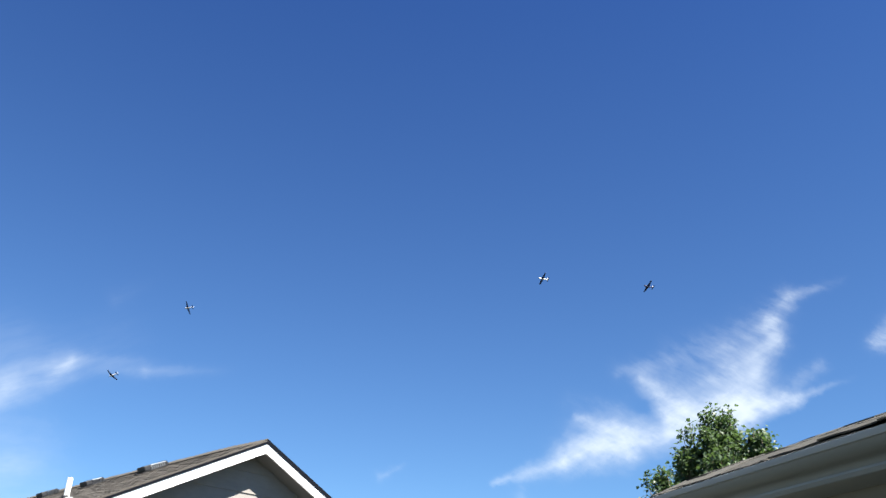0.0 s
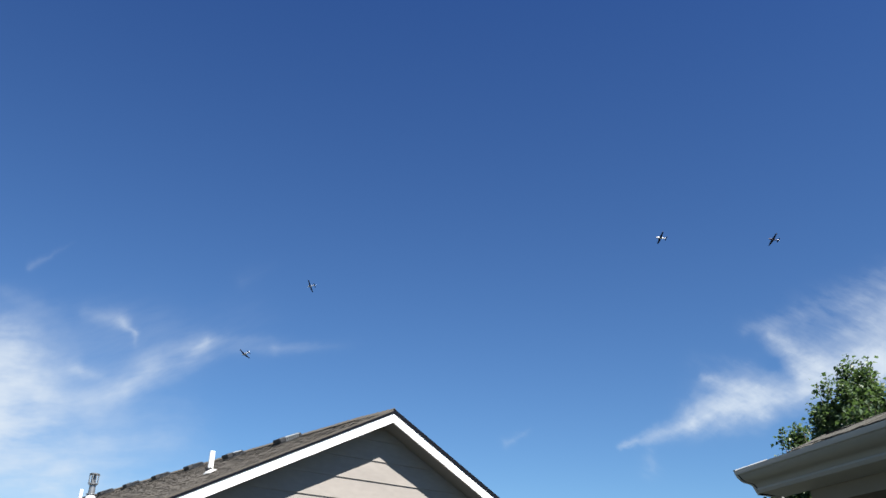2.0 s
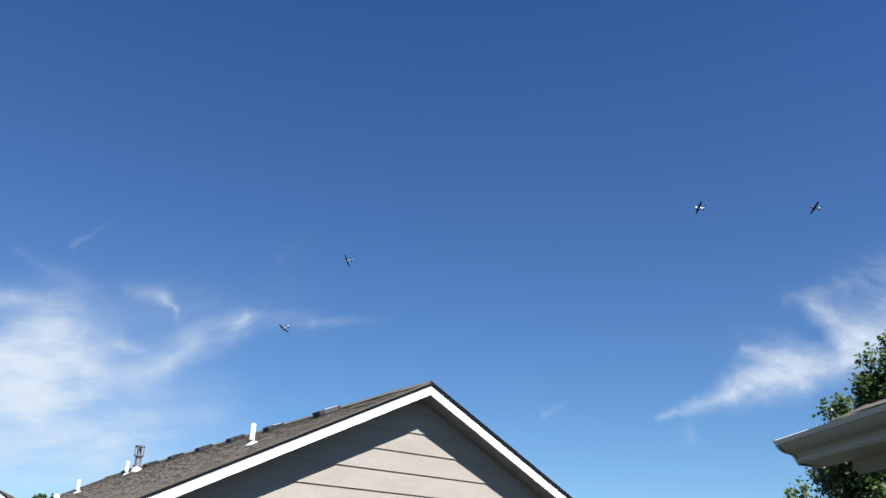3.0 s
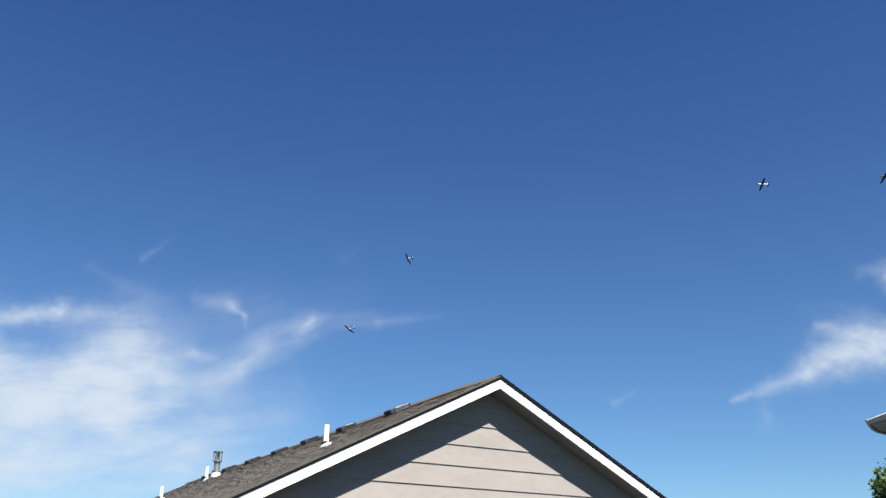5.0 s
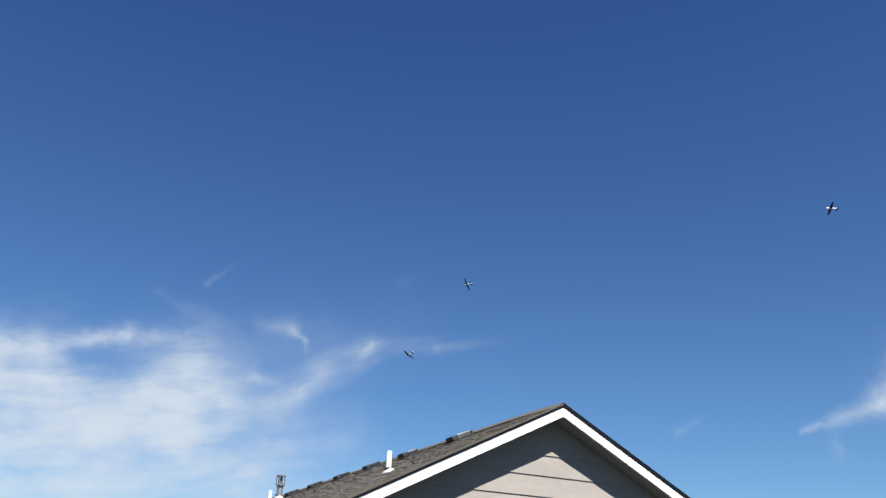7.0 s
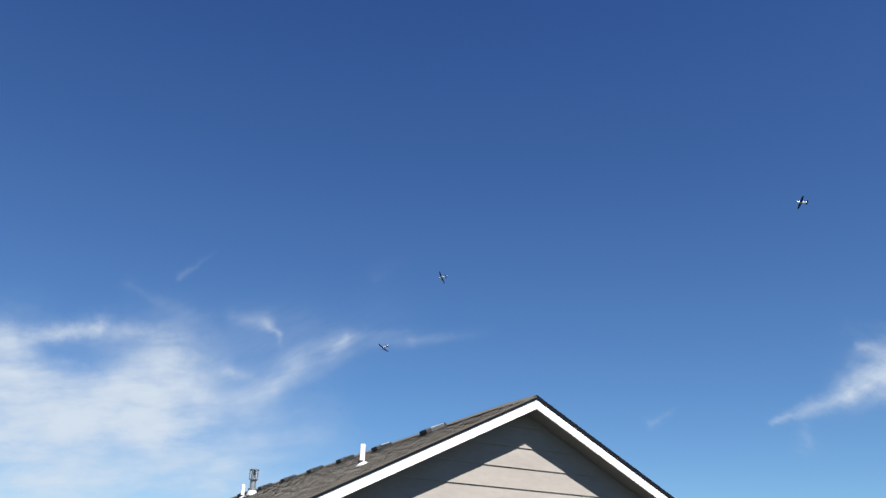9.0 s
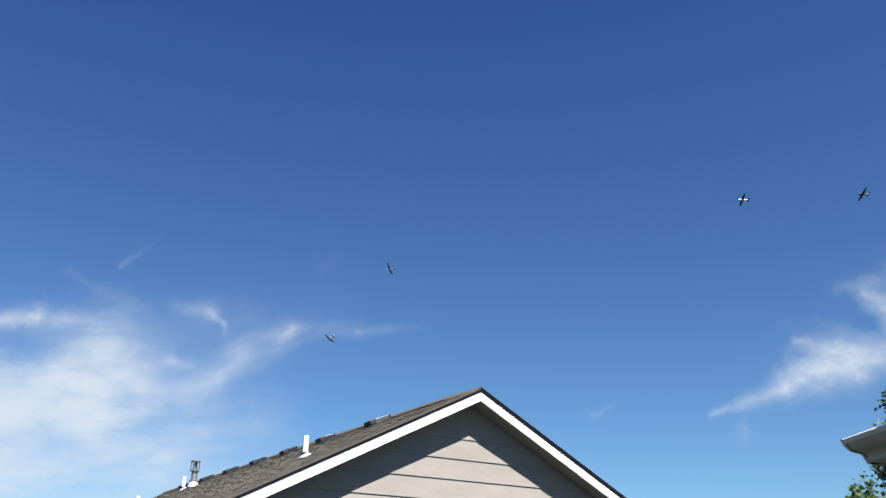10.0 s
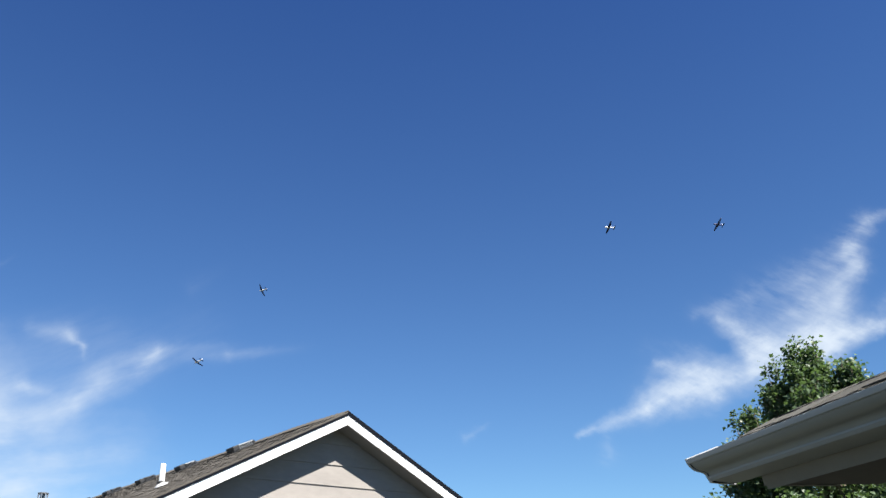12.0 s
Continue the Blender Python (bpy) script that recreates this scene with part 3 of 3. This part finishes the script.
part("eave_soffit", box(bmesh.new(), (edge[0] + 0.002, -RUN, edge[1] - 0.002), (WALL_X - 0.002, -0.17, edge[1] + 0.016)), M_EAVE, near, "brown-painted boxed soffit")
part("eave_return", prism(bmesh.new(), [(0.19, LIP + 0.02), (0.50, LIP + 0.13), (0.50, edge[1] - 0.006), (edge[0] - 0.02, edge[1] - 0.006)], -0.168, -0.148), M_FASCIA, near, "boxed end of the eave")

# walls and roof
rise = 4.2
ridge_x = EAVE_X + rise
part("side_wall", box(bmesh.new(), (WALL_X, -RUN, 0), (WALL_X + 0.15, -0.62, 2.55)), M_SIDING, near)
ez = lambda x: EAVE_Z - 0.02 + math.tan(SLOPE) * (x - EAVE_X)
part("end_wall", prism(bmesh.new(), [(WALL_X + 0.153, 0), (2 * ridge_x - WALL_X - 0.15, 0), (2 * ridge_x - WALL_X - 0.15, ez(WALL_X) - 0.1), (ridge_x, ez(ridge_x) - 0.1), (WALL_X + 0.153, ez(WALL_X + 0.15) - 0.1)], -0.77, -0.62), M_SIDING, near)
part("rear_wall", prism(bmesh.new(), [(WALL_X + 0.153, 0), (2 * ridge_x - WALL_X - 0.15, 0), (2 * ridge_x - WALL_X - 0.15, ez(WALL_X) - 0.1), (ridge_x, ez(ridge_x) - 0.1), (WALL_X + 0.153, ez(WALL_X + 0.15) - 0.1)], -RUN, -RUN + 0.15), M_SIDING, near)
part("side_wall", box(bmesh.new(), (2 * ridge_x - WALL_X - 0.147, -RUN, 0), (2 * ridge_x - WALL_X, -0.62, 2.55)), M_SIDING, near)
ROOF_END = -0.22
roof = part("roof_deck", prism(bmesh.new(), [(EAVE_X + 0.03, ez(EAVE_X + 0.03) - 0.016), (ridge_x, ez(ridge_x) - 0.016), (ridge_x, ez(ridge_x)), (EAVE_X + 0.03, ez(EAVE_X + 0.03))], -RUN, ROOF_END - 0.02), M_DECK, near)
part("roof_deck", prism(bmesh.new(), [(2 * ridge_x - EAVE_X, EAVE_Z - 0.036), (ridge_x + 0.002, ez(ridge_x) - 0.016), (ridge_x + 0.002, ez(ridge_x)), (2 * ridge_x - EAVE_X, EAVE_Z - 0.02)], -RUN, ROOF_END - 0.02), M_SHINGLE, near)
bm = prism(bmesh.new(), [(0.30, ez(0.30) - 0.018), (ridge_x, ez(ridge_x) - 0.018), (ridge_x, ez(ridge_x) - 0.16), (0.30, ez(0.30) - 0.16)], -0.262, -0.242)
part("barge_board", bm, M_FASCIA, near)

# black strip across the gap under the shingles, its colour standing in for shade
part("drip_edge", box(bmesh.new(), (0.112, -RUN, LIP - 0.02), (0.118, ROOF_END - 0.01, ez(0.112) - 0.018)), M_DECK, near, "black metal drip edge, in places standing in for shade")

# shingles: the rows by the eave are pieces of their own, the rest is joined
rng = random.Random(11)
up = Vector((math.cos(SLOPE), 0, math.sin(SLOPE)))
nor = Vector((-math.sin(SLOPE), 0, math.cos(SLOPE)))
start = Vector((EAVE_X, ROOF_END, EAVE_Z - 0.018))
tabs = []
for w in (0.19, 0.225, 0.30):
    bm = bmesh.new()
    seg = 3
    lo_t, lo_b, hi_t, hi_b = [], [], [], []
    for k in range(seg + 1):
        yy = -w * k / seg
        wav = 0.0015 * math.sin(k * 2.1 + w * 30)
        lo_b.append(bm.verts.new((wav, yy, 0.0 + wav)))
        lo_t.append(bm.verts.new((wav, yy, 0.0045 + wav)))
        hi_t.append(bm.verts.new((0.175, yy, 0.003)))
        hi_b.append(bm.verts.new((0.175, yy, -0.003)))
    for k in range(seg):
        for a, b in ((lo_b, lo_t), (lo_t, hi_t), (hi_t, hi_b), (hi_b, lo_b)):
            bm.faces.new((a[k], a[k + 1], b[k + 1], b[k]))
    bm.faces.new((lo_b[0], lo_t[0], hi_t[0], hi_b[0]))
    bm.faces.new((lo_b[-1], lo_t[-1], hi_t[-1], hi_b[-1]))
    me = bpy.data.meshes.new("shingle")
    bmesh.ops.recalc_face_normals(bm, faces=bm.faces)
    bm.to_mesh(me)
    bm.free()
    me.materials.append(M_SHINGLE_PIECE)
    tabs.append((w, me))
EXPO = 0.142
tilt = Matrix(((up.x, 0, nor.x, 0), (0, 1, 0, 0), (up.z, 0, nor.z, 0), (0, 0, 0, 1)))
s = 0.1
while s < 5.2:                # starter course under the first row
    w, me = tabs[2]
    ob = new("shingle", me)
    ob.parent = roof
    pos = start + up * (0.165 + rng.uniform(-0.003, 0.003)) + nor * (-0.009 + rng.uniform(0, 0.003)) + Vector((0, -s, 0))
    ob.matrix_local = Matrix.Translation(pos) @ tilt @ pose(0, 0, 0, rng.uniform(-0.5, 0.5), -1.5 - rng.uniform(0, 0.8), 0) @ pose(-0.175, 0, 0)
    s += w + 0.004
for row in range(12):
    s = 0.0 if row % 2 == 0 else 0.06
    while s < 5.2:
        w, me = tabs[1] if row == 0 else rng.choice(tabs)
        ob = new("shingle", me)
        ob.parent = roof
        near_end = s < 0.95
        sag = max(2.2, min(5.5, 5.5 - 14 * (s - 0.62))) if row == 0 else rng.uniform(0.2, 0.9) if near_end else rng.uniform(-0.4, 1.2)
        pos = start + up * (row * EXPO + 0.175 + rng.uniform(-0.004, 0.004)) + nor * (0.006 + rng.uniform(0, 0.003 if row == 0 or near_end else 0.010)) + Vector((0, -s, 0))
        ob.matrix_local = Matrix.Translation(pos) @ tilt @ pose(0, 0, 0, rng.uniform(-0.6, 0.6), -sag, rng.uniform(-0.5, 0.5)) @ pose(-0.175, 0, 0)
        s += w + 0.004
v, f = shingle_rows(rng, RUN - 0.25, 31 - 12, EXPO, Vector((0, -1, 0)), up, start + up * (12 * EXPO) + nor * 0.008, nor, 0.010)
mesh_part("shingles", v, f, M_SHINGLE, roof, "weathered brown-grey asphalt shingles", "stuff")
v, f = shingle_rows(rng, RUN - 5.5, 12, EXPO, Vector((0, -1, 0)), up, start + Vector((0, -5.2, 0)) + nor * 0.008, nor, 0.010)
mesh_part("shingles", v, f, M_SHINGLE, roof, "weathered brown-grey asphalt shingles", "stuff")


# ---------------------------------------------------------------- trees
def tree(x, y, height, spread, low, label, seed, sprigs=150, leaf=0.075):
    """Trunk, limbs and a crown of leafy sprigs that reach out to an uneven outline."""
    rng = random.Random(seed)
    top = thing("tree", pose(x, y, 0, 0, 0, rng.uniform(0, 360)), label, "tree")
    bm = bmesh.new()
    fork = low + 0.25 * (height - low)
    stem = [Vector((0.03 * math.sin(k), 0.03 * math.cos(k * 1.7), fork * k / 5)) for k in range(6)]
    limb(bm, stem, [0.13 - 0.012 * k for k in range(6)], 10)
    part("trunk", bm, M_BARK, top)
    verts, faces = [], []
    wood = bmesh.new()
    knots = []

    def add_leaf(p):
        size = leaf * rng.uniform(0.6, 1.25)
        d = Vector((rng.gauss(0, 1), rng.gauss(0, 1), rng.gauss(-0.5, 0.8))).normalized()
        side = d.cross(Vector((rng.gauss(0, 0.5), rng.gauss(0, 0.5), 1))).normalized()
        nn = side.cross(d)
        b = len(verts)
        for u_, v_, w_ in ((0, 0, 0), (0.4, 0.45, 0.12), (1.0, 0.0, -0.06), (0.4, -0.45, 0.12), (0.45, 0, 0)):
            verts.append(tuple(p + (d * u_ + side * v_ + nn * w_) * size))
        faces.extend([(b, b + 1, b + 4), (b + 1, b + 2, b + 4), (b + 2, b + 3, b + 4), (b + 3, b, b + 4)])

    for i in range(sprigs):
        a = rng.uniform(0, 2 * math.pi)
        z = low + (height - low) * (0.30 + 0.70 * rng.random() ** 0.85)
        taper = min(1.0, (height - z) / (height - 2.6)) ** 0.36 if height > 2.6 else 1.0
        where = Vector((math.cos(a) * 1.5, math.sin(a) * 1.5, z * 1.3 + seed))
        bumps = 0.24 * noise.noise(where * 1.3) + 0.20 * noise.noise(where * 3.1)
        shoot = rng.random() < 0.22
        reach = spread * taper * (math.sqrt(rng.uniform(0.25, 0.85)) + bumps + (0.10 if shoot else 0.0))
        if z < 3.0:                 # the lower boughs reach out wider
            reach = min(reach * 1.12 / taper, spread * 0.90)
        else:
            reach = min(reach, spread * 0.86)
        tip = Vector((math.cos(a) * reach, math.sin(a) * reach, z + 0.10 * rng.gauss(0, 1) * taper + 0.22 * bumps + (0.23 if shoot and z > 3.0 else 0.0)))
        if len(knots) < sprigs // 14:
            knots.append(tip)
        else:                       # twigs gather in clumps with gaps between them
            tip = tip.lerp(min(knots, key=lambda q: (q - tip).length_squared), 0.55)
        root = Vector((tip.x * 0.66, tip.y * 0.66, max(low, tip.z - 0.38 - 0.20 * reach)))
        bend = (root + tip) / 2 + Vector((tip.x * 0.12, tip.y * 0.12, -0.10))
        path = [root.lerp(bend, s).lerp(bend.lerp(tip, s), s) for s in (0, 0.25, 0.5, 0.75, 1.0)]
        limb(wood, path, [0.009, 0.007, 0.005, 0.004, 0.002], 4)
        if i % 9 == 0:
            limb(wood, [stem[-1], stem[-1].lerp(root, 0.5) + Vector((0, 0, 0.05)), root], [0.05, 0.035, 0.018], 6)
        for k in range(rng.randint(60, 80) if shoot else rng.randint(120, 160)):
            s = 1 - 0.75 * rng.random() ** 1.4
            p = root.lerp(bend, s).lerp(bend.lerp(tip, s), s)
            p = p + Vector((rng.gauss(0, 1), rng.gauss(0, 1), rng.gauss(0, 1))) * (0.028 + (0.03 if shoot else 0.10) * (1 - s))
            add_leaf(p)
    for k in range(sprigs * 24):    # inner foliage round the stem
        r, a = spread * 0.62 * math.sqrt(rng.random()), rng.uniform(0, 2 * math.pi)
        z = low + (height - low) * rng.uniform(0.28, 0.72)
        if noise.noise(Vector((math.cos(a) * r * 3, math.sin(a) * r * 3, z * 3))) > -0.12:
            add_leaf(Vector((math.cos(a) * r, math.sin(a) * r, z)))
    tagged(part("branches", wood, M_BARK, top), kind="stuff")
    mesh_part("crown", verts, faces, M_LEAF, top, "dense glossy green leaves with a ragged outline")
    return top


tree(3.53, 8.30, 3.96, 1.50, 1.0, "leafy green broadleaf tree behind the house eave", 104, sprigs=760, leaf=0.044)
tree(-20.9, 35.4, 5.2, 1.9, 1.5, "small green tree beyond the roofs", 9, sprigs=60, leaf=0.09)


# ---------------------------------------------------------------- aircraft
def aeroplane(az, el, dist, nose, wing, label, trim, body):
    """A low-winged single-engined trainer, 8.8 m long; nose and wing are directions in the world."""
    a, e = radians(az), radians(el)
    at = Vector((-math.sin(a) * math.cos(e), math.cos(a) * math.cos(e), math.sin(e))) * dist + Vector((0, 0, 1.7))
    n = Vector(nose).normalized()
    w = Vector(wing)
    w = (w - n * w.dot(n)).normalized()
    m = Matrix((n, w, n.cross(w))).transposed().to_4x4()
    top = thing("aeroplane", Matrix.Translation(at) @ m, label, "aeroplane", "aircraft in formation")
    bm = bmesh.new()
    loops = []
    for x, r, z in ((4.3, 0.35, 0), (4.0, 0.62, 0), (2.8, 0.72, 0), (1.0, 0.72, 0.05), (-1.5, 0.55, 0.1), (-3.4, 0.28, 0.2), (-4.5, 0.08, 0.3)):
        loops.append([bm.verts.new((x, r * math.cos(k * math.pi / 6), z + r * 1.05 * math.sin(k * math.pi / 6))) for k in range(12)])
    for p, q in zip(loops, loops[1:]):
        for k in range(12):
            bm.faces.new((p[k], p[(k + 1) % 12], q[(k + 1) % 12], q[k]))
    bm.faces.new(loops[0])
    bm.faces.new(loops[-1][::-1])
    part("fuselage", bm, body, top, smooth=True)

    def blade(name, pts, thick, mat, upright=False):
        b = bmesh.new()
        vs = []
        for s in (1, -1):
            vs.append([b.verts.new((x, s * thick / 2, y) if upright else (x, y, z + s * thick / 2)) for x, y, z in pts])
        b.faces.new(vs[0])
        b.faces.new(vs[1][::-1])
        k = len(pts)
        for i in range(k):
            b.faces.new((vs[0][i], vs[1][i], vs[1][(i + 1) % k], vs[0][(i + 1) % k]))
        part(name, b, mat, top)

    for s in (1, -1):
        blade("wing", [(2.4, 0.4 * s, -0.45), (1.5, 6.2 * s, 0.1), (0.6, 6.4 * s, 0.1), (0.1, 0.4 * s, -0.45)], 0.22, trim)
        blade("tailplane", [(-3.4, 0.1 * s, 0.3), (-3.8, 2.2 * s, 0.3), (-4.5, 2.2 * s, 0.3), (-4.6, 0.1 * s, 0.3)], 0.12, trim)
    blade("fin", [(-3.2, 0.3, 0), (-4.0, 1.9, 0), (-4.7, 1.9, 0), (-4.8, 0.2, 0)], 0.12, M_AIR_WHITE, True)
    bm = bmesh.new()
    bmesh.ops.create_uvsphere(bm, u_segments=12, v_segments=8, radius=1)
    bmesh.ops.transform(bm, matrix=Matrix.Translation((0.7, 0, 0.7)) @ Matrix.Diagonal((1.7, 0.45, 0.5, 1)), verts=bm.verts)
    part("canopy", bm, M_CANOPY, top, smooth=True)
    bm = bmesh.new()
    bmesh.ops.create_cone(bm, segments=12, radius1=0.32, radius2=0.03, depth=0.6, cap_ends=True,
                          matrix=Matrix.Translation((4.55, 0, 0)) @ Matrix.Rotation(math.pi / 2, 4, "Y"))
    part("spinner", bm, trim, top)
    for s in (1, -1):
        b = box(bmesh.new(), (4.5, -0.08, 0.2 if s > 0 else -1.35), (4.56, 0.08, 1.35 if s > 0 else -0.2))
        part("propeller_blade", b, M_AIR_DARK, top)
    return top


aeroplane(17.8, 16.1, 800, (-0.8, 0.55, -0.1), (-0.65, -0.86, 0.5), "white and dark blue single-engined aeroplane flying in a bank", M_AIR_DARK, M_AIR_WHITE)
aeroplane(13.9, 20.9, 820, (-0.8, 0.55, 0.05), (-0.28, -0.55, 0.8), "white and dark blue aeroplane flying higher in the formation", M_AIR_DARK, M_AIR_WHITE)
aeroplane(-11.0, 24.4, 720, (-0.95, -0.28, 0.0), (0.27, -0.86, 0.5), "white aeroplane with dark wings flying beside another", M_AIR_DARK, M_AIR_WHITE)
aeroplane(-18.4, 23.6, 720, (-0.95, -0.33, 0.02), (0.3, -0.86, 0.5), "navy blue aeroplane with a white fin flying behind another", M_AIR_DARK, M_AIR_NAVY)
